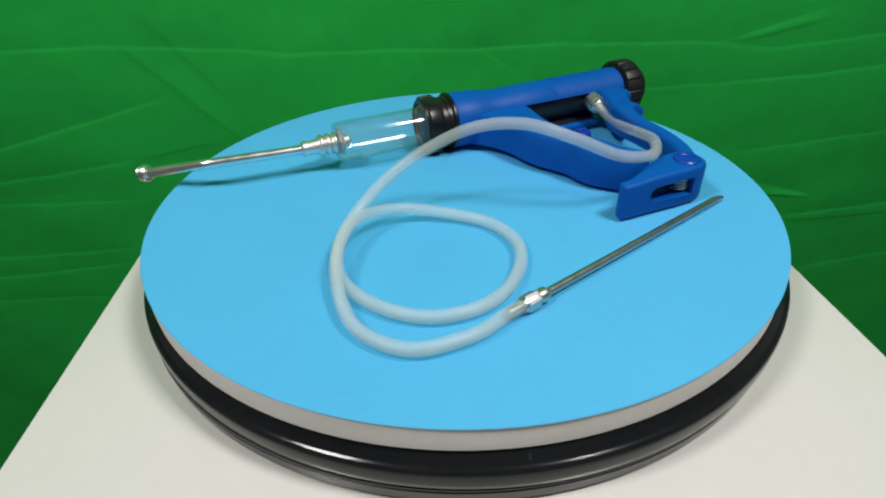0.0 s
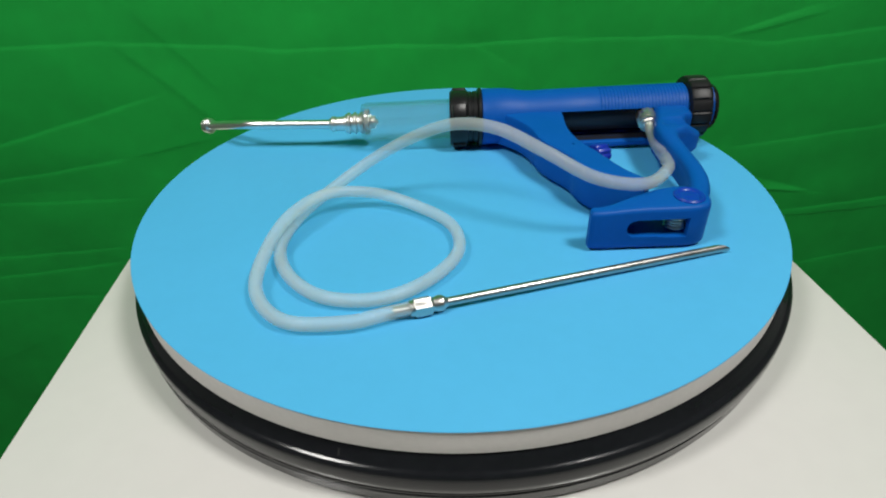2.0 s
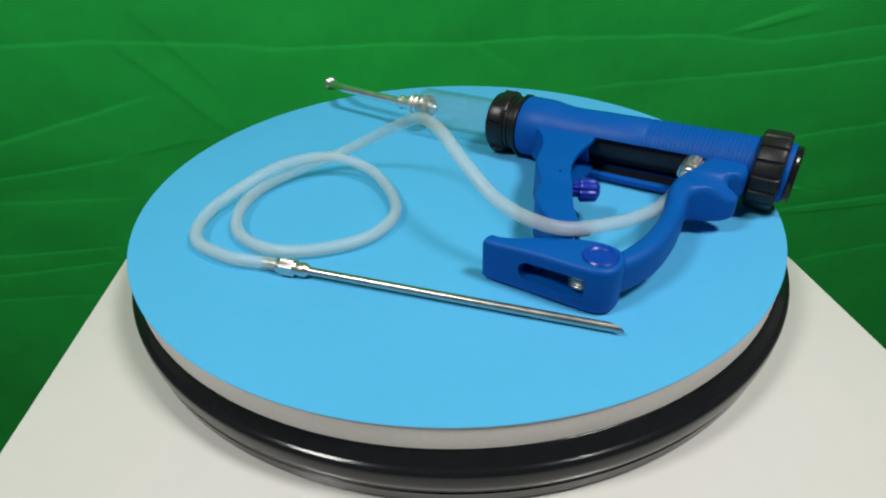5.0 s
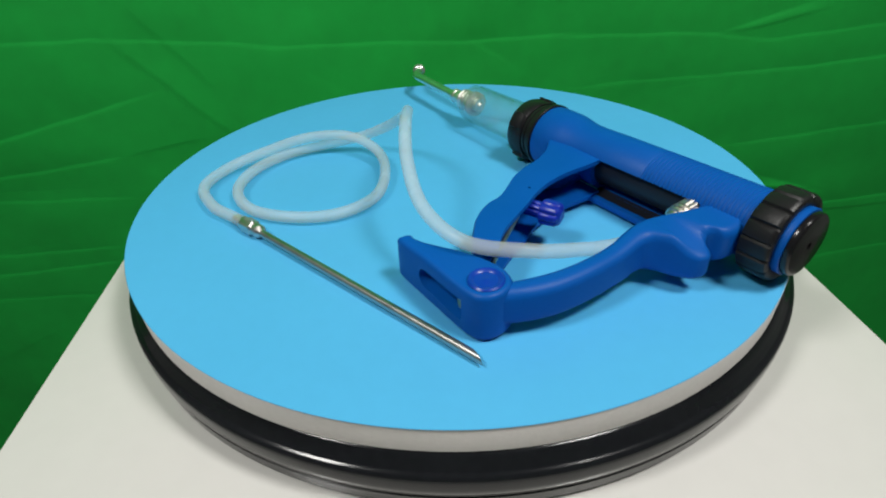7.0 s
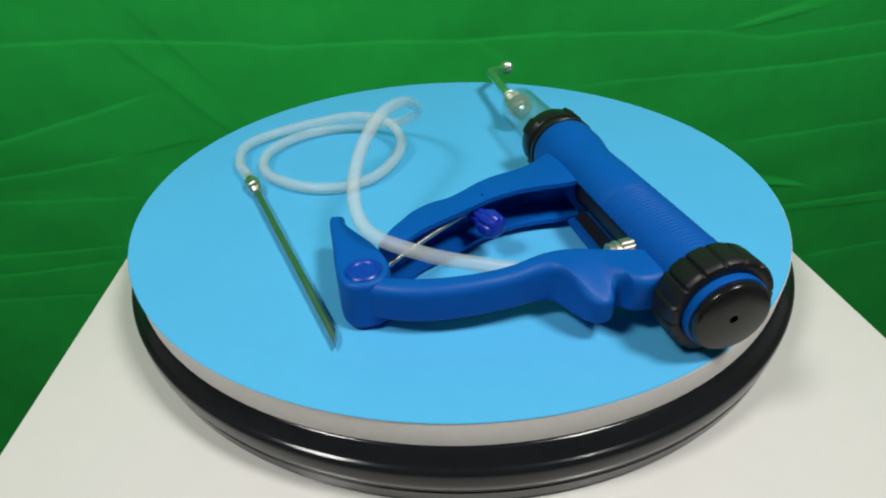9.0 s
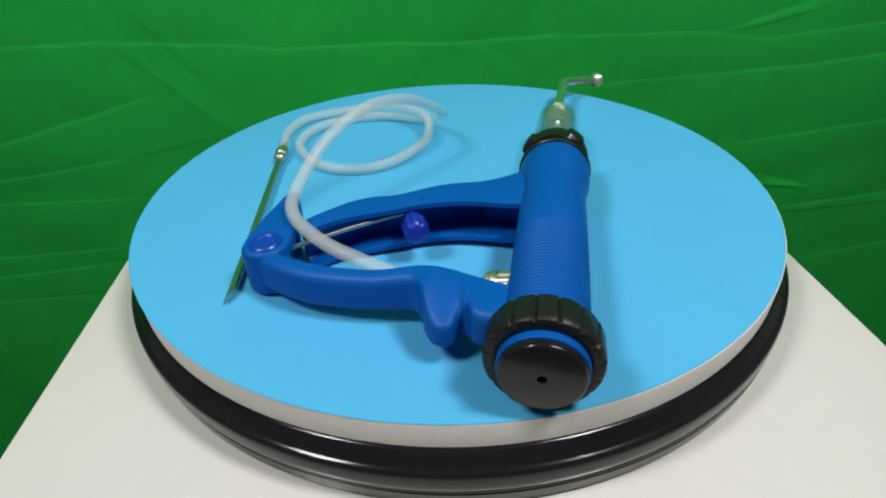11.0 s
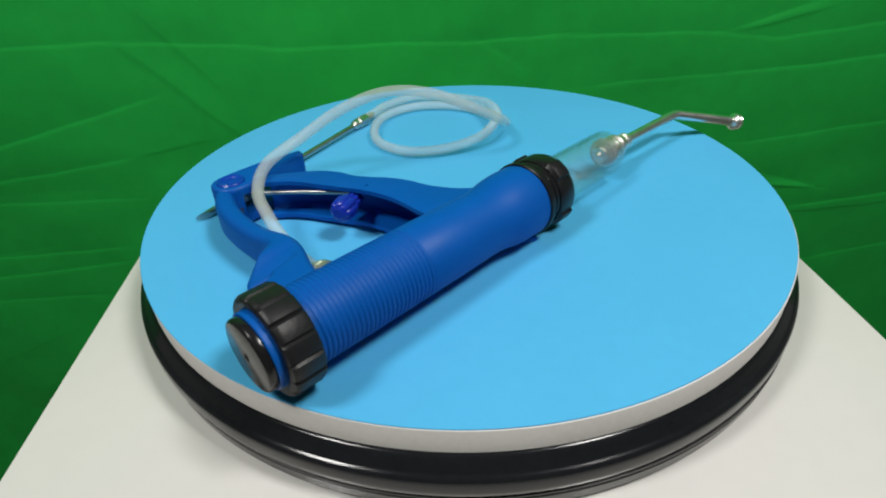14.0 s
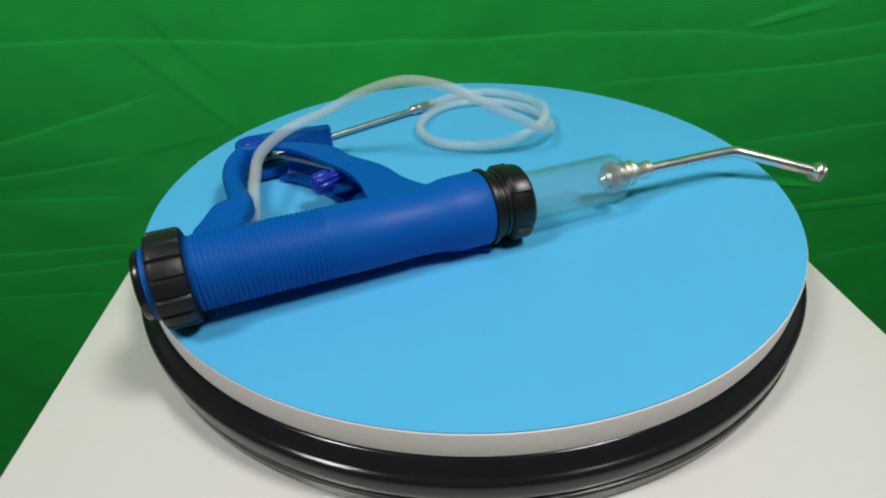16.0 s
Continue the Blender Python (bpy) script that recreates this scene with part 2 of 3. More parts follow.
# ---- room ----
def room():
    x0, x1, y0, y1, h, w = -2.2, 2.2, -3.0, 1.2, 2.7, 0.1
    tagged(finish("floor", box(x0, x1, y0, y1, -0.1, 0.0), FLOORM), "plain grey floor covering of the room", "floor", kind="structure")
    tagged(finish("ceiling", box(x0, x1, y0, y1, h, h + 0.1), PAINT), "plain grey painted ceiling", "ceiling", kind="structure")
    for name, b in (("wall_north", (x0, x1, y1, y1 + w)), ("wall_south", (x0, x1, y0 - w, y0)), ("wall_west", (x0 - w, x0, y0, y1)), ("wall_east", (x1, x1 + w, y0, y1))):
        tagged(finish(name, box(*b, 0, h), WALL), "plain white painted wall", "wall", kind="structure")


# creases of the cloth: x, z of both ends, height in millimetres, width in metres
CREASES = [
    (-0.90, 1.05, -0.43, 1.04, 4, 0.007), (-0.43, 1.04, -0.21, 1.02, 4, 0.007), (-0.21, 1.02, 0.05, 1.01, 4, 0.007),
    (0.05, 1.01, 0.22, 1.01, 4, 0.006), (0.22, 1.01, 0.46, 1.0, 4, 0.006), (0.46, 1.0, 0.53, 0.99, 4, 0.006),
    (0.53, 0.99, 1.1, 1.02, 4, 0.006), (-0.9, 0.83, -0.4, 0.96, 5, 0.005), (-0.9, 0.81, -0.45, 0.872, 4, 0.006), (-0.45, 0.872, -0.34, 0.888, -3, 0.006),
    (-0.9, 0.81, -0.47, 0.8, 3, 0.006), (-1.0, 0.69, -0.52, 0.71, 4, 0.006), (-1.0, 0.64, -0.53, 0.68, 4, 0.006),
    (-1.0, 0.62, -0.59, 0.61, 3, 0.006), (-0.42, 1.035, -0.27, 0.885, -4, 0.008), (-0.375, 1.065, -0.295, 0.97, -4, 0.008),
    (0.485, 1.012, 0.6, 1.040, 4, 0.006), (0.488, 1.009, 0.6, 1.034, 3, 0.006), (0.49, 1.005, 0.6, 1.028, -5, 0.006), (0.26, 0.93, 0.49, 0.94, 3, 0.006), (0.49, 0.94, 1.1, 0.97, 5, 0.006),
    (0.53, 0.82, 1.1, 0.86, 4, 0.007),
    (0.575, 0.758, 0.688, 0.725, 5, 0.006), (0.577, 0.751, 0.688, 0.724, 5, 0.006), (0.58, 0.744, 0.688, 0.723, 5, 0.006), (0.583, 0.736, 0.69, 0.721, -9, 0.006), (0.66, 0.683, 1.1, 0.70, 6, 0.007), (0.66, 0.672, 1.1, 0.675, -4, 0.007), (0.72, 0.56, 1.2, 0.59, 4, 0.007), (0.08, 1.01, 0.14, 0.97, 3, 0.006),
]


def backdrop():
    xs = np.concatenate([np.arange(-1.7, -1.0, 0.02), np.arange(-1.0, 1.15, 0.0045), np.arange(1.15, 1.81, 0.02)])
    zs = np.concatenate([np.arange(0.004, 0.15, 0.015), np.arange(0.15, 1.10, 0.0017), np.arange(1.10, 1.9, 0.02)])
    X, Z = np.meshgrid(xs, zs)
    nz, nx = X.shape
    Y = np.zeros_like(X)
    rng = random.Random(7)
    folds = list(CREASES)
    for k in range(34):
        ax, az, ln, an = rng.uniform(-1, 1), rng.uniform(0.2, 1.08), rng.uniform(0.06, 0.35), rng.choice((rng.gauss(0.12, 0.1), rng.gauss(-0.7, 0.2), rng.gauss(0.3, 0.15)))
        folds.append((ax, az, ax + ln * math.cos(an), az + ln * math.sin(an), rng.uniform(0.3, 1.0) * rng.choice((-1, 1)), 0.006))
    for ax, az, bx, bz, a, w in folds:
        a = -0.65 * a * MM
        dx, dz = bx - ax, bz - az
        ln = math.hypot(dx, dz)
        s = ((X - ax) * dx + (Z - az) * dz) / ln ** 2
        d = ((X - ax) * dz - (Z - az) * dx) / ln
        fade = 1 / (1 + np.exp(np.clip(-s * ln / 0.014, -40, 40))) / (1 + np.exp(np.clip((s - 1.0) * ln / 0.014, -40, 40)))
        d = d + 0.0015 * np.sin(s * ln * 17 + a * 3000) + 0.0005 * np.sin(s * ln * 61 + a * 900)
        Y += fade * a * (0.14 * np.exp(-(d / 0.0022) ** 2) + 0.34 * np.exp(-np.abs(d) / 0.013) - 0.22 * np.tanh(d / 0.003) * np.exp(-np.abs(d) / 0.05))
    Y += 0.010 * np.sin(2.1 * X + 1.1 + 1.7 * Z) + 0.0035 * np.sin(7.3 * X - 4.1 * Z + 0.4) + 0.0016 * np.sin(11 * Z + 5 * X) + 0.0005 * np.sin(31 * Z - 17 * X + 2 * np.sin(5 * X)) + 0.002 * np.sin(9 * Z + 13 * X + 1.5 * np.sin(3 * X - 4 * Z))
    # soft slack between the creases
    Y += 0.0005 * np.sin(58 * Z - 21 * X + 2.2 * np.sin(6 * X + 3 * Z)) * np.sin(3.1 * X + 7 * Z + 0.6) + 0.0007 * np.sin(33 * Z + 29 * X + 1.8 * np.sin(5 * Z - 4 * X)) * np.sin(5.3 * X - 3 * Z)
    # left side bent out below the rail only to darken the upper left corner
    lean = np.clip((-0.28 - X) / 0.4, 0, 1)
    Y += 0.07 * lean * lean * (3 - 2 * lean) * np.clip(Z - 0.82, 0, 0.33) * np.clip((1.9 - Z) / 0.7, 0, 1)
    co = np.stack([X.ravel(), 0.5 - Y.ravel(), Z.ravel()], 1)
    k = (np.arange(nz - 1)[:, None] * nx + np.arange(nx - 1)[None]).ravel()
    me = bpy.data.meshes.new("green_backdrop_cloth")
    me.from_pydata(co.tolist(), [], np.stack([k, k + 1, k + nx + 1, k + nx], 1).tolist())
    me.shade_smooth()
    me.materials.append(CLOTH)
    ob = new("green_backdrop_cloth", me)
    sol = ob.modifiers.new("thickness", "SOLIDIFY")
    sol.thickness, sol.offset = 0.0015, 1.0
    tagged(ob, "creased green cloth backdrop hanging behind the plinth", "backdrop", kind="structure")
    bar = finish("backdrop_rail", tube([(-1.75, 0.5, 1.905), (1.85, 0.5, 1.905)], 0.014), STEEL)
    tagged(bar, "steel rail from which the green cloth hangs", "rail")
    for x in (-1.72, 1.82):
        st = finish("rail_stand", join(tube([(x, 0.5, 0.01), (x, 0.5, 1.892)], 0.013), lathe([(0, 0.12), (0.006, 0.12), (0.01, 0.02)], 32, (x, 0.5, 0), "z")), STEEL)
        tagged(st, "steel upright stand of the backdrop rail", "stand", "backdrop stands")


def plinth():
    p = thing("plinth", pose(-0.0066, -0.065, 0), "white laminate plinth under the turntable", "plinth")
    part("carcass", box(-0.221, 0.221, -0.221, 0.226, 0.0, 0.985, 0.001), LAMINATE, p)
    part("top_panel", box(-0.2264, 0.2264, -0.226, 0.231, 0.985, 1.0, 0.0012), LAMINATE, p)


# ---- turntable ----
def turntable():
    base = thing("turntable_stand", pose(0, 0, 1.0), "dark plastic lower housing of the turntable on the plinth", "turntable housing")
    part("housing", lathe([(0.0012, 0.150), (0.0012, 0.2030), (0.0022, 0.2054), (0.0086, 0.2063), (0.0092, 0.2053), (0.0097, 0.2053), (0.0101, 0.2063), (0.0110, 0.2063), (0.0115, 0.2045), (0.0120, 0.2035), (0.0120, 0.150)], 160, axis="z"), GREYP, base)
    for k in range(8):
        a = radians(45 * k + 68)
        part("foot", lathe([(0, 0.0065), (0.0004, 0.007), (0.0012, 0.007)], 20, (0.192 * math.cos(a), 0.192 * math.sin(a), 0), "z"), CLEAR, base, "clear rubber foot")
    plate = thing("turntable_plate", pose(0.0010, -0.0004, 1.0), "gloss black turntable plate with a rounded rim", "turntable")
    curve = [(0.0310, 0.1985), (0.0307, 0.1997), (0.0298, 0.2008), (0.0285, 0.2018), (0.0252, 0.2040), (0.0248, 0.2044), (0.0245, 0.2049), (0.0242, 0.2056), (0.0237, 0.2064),
             (0.0230, 0.2069), (0.0222, 0.2072), (0.0210, 0.2073), (0.0165, 0.2071), (0.0135, 0.2067), (0.0126, 0.2062), (0.0124, 0.2048)]
    prof = [(0.0124, 0.12)] + curve[::-1] + [(0.0310, 0.12)]
    part("rim", lathe(prof, 160, axis="z"), GLOSS, plate)
    for turn, half, tall in ((-88, 0.0004, 0.0284), (158, 0.0007, 0.0272)):
        tick = box(-half, half, -0.001, 0.00015, 0.0258, tall)
        for v in tick.verts:
            v.co.y += 0.2040 - (v.co.z - 0.0252) * 2 / 3
        bmesh.ops.rotate(tick, verts=tick.verts, cent=(0, 0, 0), matrix=Matrix.Rotation(radians(turn) - math.pi / 2, 3, "Z"))
        part("index_mark", tick, GREYP, plate, "faint grey index mark on the rim")
    disc = thing("display_disc", pose(0.0, -0.0014, 1.0312), "round white board covered with a sky-blue sheet", "display disc")
    part("board", lathe([(0, 0.1), (0, 0.1998), (0.0006, 0.2005), (0.0137, 0.2008), (0.0140, 0.2007), (0.0140, 0.1)], 160, axis="z"), FOAM, disc, "white foam board edge")
    part("sheet", lathe([(0.0141, 0.0), (0.0141, 0.2005), (0.0145, 0.2008), (0.0148, 0.2005), (0.0148, 0.0)], 160, (0.0002, -0.0006, 0), "z"), SKYBLUE, disc, "matt sky-blue covering sheet")
    for o in (plate, disc):
        moving.append((o, o.matrix_world.copy()))


# ---- drenching gun: x runs from the rear cap to the nozzle, y to the grips, in millimetres ----
TILT = 0.03
AX = 24.3            # height of the barrel's axis at the rear end
LEAN = 0.018         # its fall towards the nozzle


def ledge(x0, x1, section):
    """A bar along x over a closed (y, z) section."""
    bm = bmesh.new()
    a, b = [bm.verts.new((x0, y, z)) for y, z in section], [bm.verts.new((x1, y, z)) for y, z in section]
    bm.faces.new(a)
    bm.faces.new(b)
    n = len(section)
    for k in range(n):
        bm.faces.new((a[k], a[(k + 1) % n], b[(k + 1) % n], b[k]))
    return bm


def barrel_part(gun):
    ro = [(18.5, 17.4)]
    x = 20.4
    while x < 81:
        ro += [(x, 17.6), (x + 0.5, 18.15), (x + 1.4, 18.15), (x + 1.9, 17.6)]
        x += 2.42
    ro += [(84, 18.1), (112, 18.0), (128, 17.7), (136, 17.9), (142, 18.7), (147, 19.7), (151, 20.2), (156, 20.4), (166.5, 20.5), (168, 20.0)]
    ri = [(168, 16.5), (140, 15.5), (118, 14.8), (18.5, 14.8)]
    bm = lathe(ro + ri, 72, (0, 0, AX), closed=True)
    cut = prism(smooth_loop([(45, 3), (116, 3), (116, 30), (45, 30)], 1), 9.0, 31.5)
    bm = carve(bm, cut)
    ob = part("barrel", mm(bm, 0, LEAN), BLUE, gun, "blue plastic barrel with a ribbed rear half", 35)
    # drawn wide so its black also covers the shaded inner wall of the slot
    part("piston", mm(lathe([(24, 0), (24, 13.4), (112, 13.4), (118, 14.5), (160, 14.5), (160, 0)], 40, (0, 0, AX)), 0, LEAN), PISTON_AND_SHADE, ob, "black piston seen through the side slot")
    # rail along the foot of the slot
    part("slot_rail", mm(ledge(44, 116, [(15.0, 4.0), (18.0, 4.0), (18.8, 5.5), (18.4, 7.6), (16.9, 8.4), (15.0, 8.4)]), 0, LEAN), BLUE, ob)
    # black strip added in place of the shade between piston and rail
    part("slot_shade", mm(ledge(44, 116, [(7.0, 6.6), (15.0, 4.4), (15.0, 8.1), (7.0, 9.4)]), 0, LEAN), PISTON_AND_SHADE, ob, "black strip standing for the shade in the side slot")
    tab = smooth_loop([(150, -2), (168, -2), (168.5, -10), (167, -12.5), (160, -10), (152, -6)], 3)
    part("rest_tab", mm(prism(tab, 2.4, 5.4, 0.6, 2), 0, LEAN), BLUE, ob, "small blue rest tab under the barrel")
    return ob


def rear_cap(gun):
    def knurl(a, r, w):
        if r < 20.5:
            return r
        s = (w * 16 / (2 * math.pi)) % 1.0
        return r - 1.0 * min(1.0, max(0.0, 1.7 - abs(s - 0.5) / 0.055))
    nut = part("rear_nut", mm(lathe([(5.2, 17.2), (4.4, 18.6), (4.4, 20.9), (4.9, 22.1), (6.0, 22.8), (7.4, 23.0), (17.8, 23.0), (19.2, 22.4), (19.9, 20.7), (19.9, 16.9)], 256, (0, 0, AX), wave=knurl), 0, LEAN), BLACK, gun, "black ribbed screw nut", 30)
    part("collar", mm(lathe([(1.4, 16.2), (1.4, 17.0), (1.8, 17.4), (5.4, 17.4), (5.4, 16.2)], 64, (0, 0, AX)), 0, LEAN), BLUE, nut, "blue collar ring")
    button = lathe([(-2.4, 0.0), (-2.4, 14.9), (-2.1, 15.8), (-1.3, 16.4), (0.9, 16.4), (1.4, 15.9), (1.4, 0)], 64, (0, 0, AX))
    button = carve(button, lathe([(-5, 1.9), (0.4, 1.9)], 24, (0, 0, AX)))
    part("end_button", mm(button), CAPBLACK, nut, "black round end cap with a small hole")


def front_rings(gun):
    def lugs(a, r, w):
        s = (w * 4 / (2 * math.pi) + 0.125) % 1.0
        return r + (1.5 if abs(s - 0.5) < 0.17 and r > 20.0 else 0.0)
    c = (0, 0, AX)
    part("thread_ring", mm(lathe([(168.3, 16), (168.3, 20.7), (168.8, 21.3), (170.6, 21.3), (171.2, 20.6), (171.6, 19.2), (174.4, 19.1), (174.8, 18.4), (175.6, 18.4), (176.0, 19.1), (178.4, 19.0), (178.4, 16)], 96, c), 0, LEAN), RINGBLACK, gun, "black threaded ring")
    part("lock_ring", mm(lathe([(178.6, 14.6), (178.6, 19.6), (179.2, 20.0), (180.4, 20.2), (180.6, 20.3), (189.4, 20.3), (190.2, 20.0), (191.4, 19.6), (191.8, 19.2), (191.8, 17), (190, 16), (190, 14.6)], 160, c, wave=lugs), 0, LEAN), RINGBLACK, gun, "black locking ring with raised lugs")
    part("seal", mm(lathe([(189.2, 14.5), (189.2, 15.6), (190.8, 15.6), (190.8, 14.5)], 48, c, closed=True), 0, LEAN), material("amber_seal_rubber", (0.35, 0.22, 0.05), 0.5), gun, "amber sealing ring")


def glass_cylinder(gun):
    c = (0, 0, AX)
    prof = [(186, 14.3), (253, 14.3), (255.5, 14.0), (257.2, 13.0), (257.8, 11.5), (257.8, 8.2), (256.2, 8.2), (256.2, 11.2), (255.4, 12.6), (253, 13.2), (186, 13.2)]
    g = part("glass_cylinder", mm(lathe(prof, 64, c, closed=True), 0, LEAN), GLASS, gun, "clear dosing cylinder")
    part("end_plug", mm(lathe([(252.0, 4.2), (252.0, 8.4), (252.6, 9.4), (255.4, 9.4), (255.8, 8.4), (255.8, 4.2)], 40, c, closed=True), 0, LEAN), CLEAR, g, "clear plug round the nozzle root")
    return g


def nozzle(gun):
    c = (0, 0, AX)
    prof = [(246, 0), (246, 1.2), (248, 2.8)]
    for k in range(3):
        prof += [(248 + 2.4 * k, 4.9), (249.0 + 2.4 * k, 4.9), (249.8 + 2.4 * k, 3.9)]
    prof += [(255.5, 4.8)]
    for x in (256.4, 261.2, 266.0):
        prof += [(x, 5.6), (x + 0.5, 7.5), (x + 1.2, 8.0), (x + 2.1, 8.0), (x + 2.8, 7.5), (x + 3.2, 6.7), (x + 4.4, 6.6)]
    prof += [(270.8, 5.6), (272, 5.2), (277.4, 5.0), (277.8, 5.5), (280.6, 5.5), (281.4, 4.9), (282.4, 3.8), (282.4, 0)]
    n = part("nozzle", mm(lathe(prof, 48, c), 0, LEAN), PLATED, gun, "chromed nozzle with a threaded root", 30)
    z = AX - 287 * LEAN
    line = [(281, 0, z), (302, -0.9, z), (322, -1.9, z + 0.1), (338, -2.8, z + 0.1)] + spline([(342, -3.1, z + 0.1), (347, -4.6, z - 0.3), (352, -8.0, z - 1.5)], 4)[1:] + [(367, -18.3, z - 5.3), (386, -31.3, z - 10.3)]
    part("delivery_tube", mm(tube(line, 3.4, 24)), CHROME, n, "bent chromed delivery tube")
    q = Vector((385.2, -30.8, z - 10.1))
    d = (q - Vector((367, -18.3, z - 5.3))).normalized()
    ball = tube([q + d * s for s in (0, 0.6, 1.4, 2.4, 3.6, 4.6, 5.0, 5.6, 6.2, 7.4, 8.4, 8.8)],
                lambda s: (3.5, 4.6, 5.7, 6.2, 6.3, 5.9, 5.3, 5.6, 5.8, 5.2, 3.9, 2.2)[round(s * 11)], 24)
    part("tip", mm(ball), CHROME, n, "rounded chromed nozzle tip", 30)


def grips(gun):
    # front grip: a channel open towards the rear handle
    outer = spline([(161, 11, 0), (146.5, 26, 0), (138.6, 41, 0), (135.0, 56, 0), (130, 68, 0), (123, 79, 0), (118.2, 88, 0), (116.2, 97.5, 0), (110.6, 108, 0), (102.8, 116, 0), (95, 123, 0), (86, 129, 0)], 5)
    inner = spline([(112.5, 12, 0), (112, 24, 0), (112.8, 36, 0), (112.6, 48, 0), (110.4, 60, 0), (106.5, 71, 0), (102, 80, 0), (98.5, 88, 0), (94, 98, 0), (90, 106, 0), (84, 114, 0), (76, 121, 0)], 5)
    zt, zb, tk = 30.4, 5.6, 2.6
    bm = bmesh.new()
    rows = []
    for o, i in zip(outer, inner):
        w = (i - o).normalized()
        f = 3.0
        sec = [(i, zt), (o + w * f, zt), (o + w * f * 0.35, zt - 0.7), (o, zt - 3.0), (o, zb + 3.0), (o + w * f * 0.35, zb + 0.7), (o + w * f, zb), (i, zb),
               (i, zb + tk), (o + w * 5.5, zb + tk), (o + w * 4.0, zb + tk + 1.5), (o + w * 4.0, zt - tk - 1.5), (o + w * 5.5, zt - tk), (i, zt - tk)]
        rows.append([bm.verts.new((q.x, q.y, z)) for q, z in sec])
    n = len(rows[0])
    for a, b in zip(rows, rows[1:]):
        for k in range(n):
            bm.faces.new((a[k], a[(k + 1) % n], b[(k + 1) % n], b[k]))
    bm.faces.new(rows[0])
    bm.faces.new(rows[-1])
    bm = carve(bm, lathe([(25, 0.9), (40, 0.9)], 12, (113.5, 69.5, 0), "z"))
    g = part("front_grip", mm(bm, TILT), BLUE, gun, "blue channel-shaped front grip with finger waves", 30)
    # web between grip and barrel
    part("grip_web", mm(prism(smooth_loop([(130, 10), (156, 9), (144.6, 23), (137.6, 36), (132.5, 38), (129, 26)], 4), 8.5, 29.8, 1.5), TILT), BLUE, g)

    def flute(a, r, w):
        return r - (0.9 * max(0.0, 1 - abs(((w * 8 / (2 * math.pi)) % 1.0) - 0.5) / 0.28) if 4.5 < r else 0)
    knob = lathe([(0, 0), (0, 3.0), (0.5, 3.8), (1.2, 5.6), (2.5, 6.6), (10, 7.2), (11, 6.8), (12, 4.6), (21, 4.6), (21, 0)], 96, wave=flute)
    bmesh.ops.rotate(knob, verts=knob.verts, cent=(0, 0, 0), matrix=Matrix.Rotation(radians(22), 3, "Z"))
    bmesh.ops.translate(knob, verts=knob.verts, vec=(89.8, 67.0, 20.4))
    part("dose_knob", mm(knob), VIOLET, g, "violet-blue fluted adjusting knob", 30)

    # rear grip: rounded sections swept from the hinge to the barrel, widening into a palm lobe, a notch and a heel
    inner = spline([(62, 133, 0), (57.5, 121, 0), (53.8, 108, 0), (52, 92, 0), (52.4, 75, 0), (54.2, 62, 0), (54.6, 56, 0), (54.6, 51.5, 0), (54.2, 47.5, 0), (53.5, 44.5, 0), (52.8, 42, 0), (52, 39.5, 0),
                    (51.2, 37.5, 0), (50.4, 35.5, 0), (49.5, 33, 0), (48.5, 30, 0), (47, 25, 0), (45, 18, 0), (43.5, 11, 0)], 4)
    outer = spline([(54, 139, 0), (47, 126, 0), (42.4, 111, 0), (40.8, 93, 0), (41.2, 76, 0), (42.4, 63, 0), (41, 57, 0), (35.5, 53.2, 0), (28, 50.0, 0), (22.6, 46, 0), (20.8, 41.4, 0), (22.4, 37.6, 0),
                    (26.5, 35.8, 0), (28.6, 33.4, 0), (26.6, 31, 0), (22.6, 29, 0), (20.8, 24.5, 0), (20.6, 17, 0), (23, 11, 0)], 4)

    def ease(t):
        t = min(1.0, max(0.0, t))
        return t * t * (3 - 2 * t)
    bm = bmesh.new()
    rows = []
    for i, o in zip(inner, outer):
        mid, half, ring = (i + o) / 2, (o - i).length / 2, []
        along = (o - i).normalized()
        top, low = 29.6 + 2.6 * ease((80 - mid.y) / 28), 10.2 + 3.0 * ease((35 - mid.y) / 5)
        r, cz, hz = min(4.8, half - 0.2), (top + low) / 2, (top - low) / 2
        for qx, qz, a0 in ((1, 1, 0), (-1, 1, 90), (-1, -1, 180), (1, -1, 270)):
            for k in range(7):
                a = radians(a0 + 15 * k)
                co = mid + along * (qx * (half - r) + r * math.cos(a))
                ring.append(bm.verts.new((co.x, co.y, cz + qz * (hz - r) + r * math.sin(a))))
        rows.append(ring)
    for a, b in zip(rows, rows[1:]):
        for k in range(28):
            bm.faces.new((a[k], a[(k + 1) % 28], b[(k + 1) % 28], b[k]))
    bm.faces.new(rows[0])
    bm.faces.new(rows[-1])
    for v in bm.verts:
        if v.co.y > 33:
            v.co.z -= 7.0 * ease((37 - v.co.x) / 14) * ease((v.co.y - 33) / 3) * max(0.0, v.co.z - 12) / 20
    part("rear_grip", mm(bm, TILT), BLUE, gun, "blue curved rear grip with a palm lobe", 60)

    foot = smooth_loop([(119.6, 148.8), (119.4, 145.2), (117.4, 143.0), (114.2, 143.2), (108, 141.6), (99, 137.6), (89, 132.6), (77, 128), (66, 126), (56.5, 129), (53, 137), (54.6, 145), (60.5, 149.2), (72, 150.4), (97, 150.6), (117, 150.8)], 4)
    cut = bmesh.new()
    hole = [(66.5, 12.5), (66.5, 24.0)] + [(94.5 + 5.2 * math.sin(a), 18.4 + 5.2 * math.cos(a)) for a in [k * math.pi / 8 for k in range(9)]] + [(84, 13.2), (78, 12.5)]
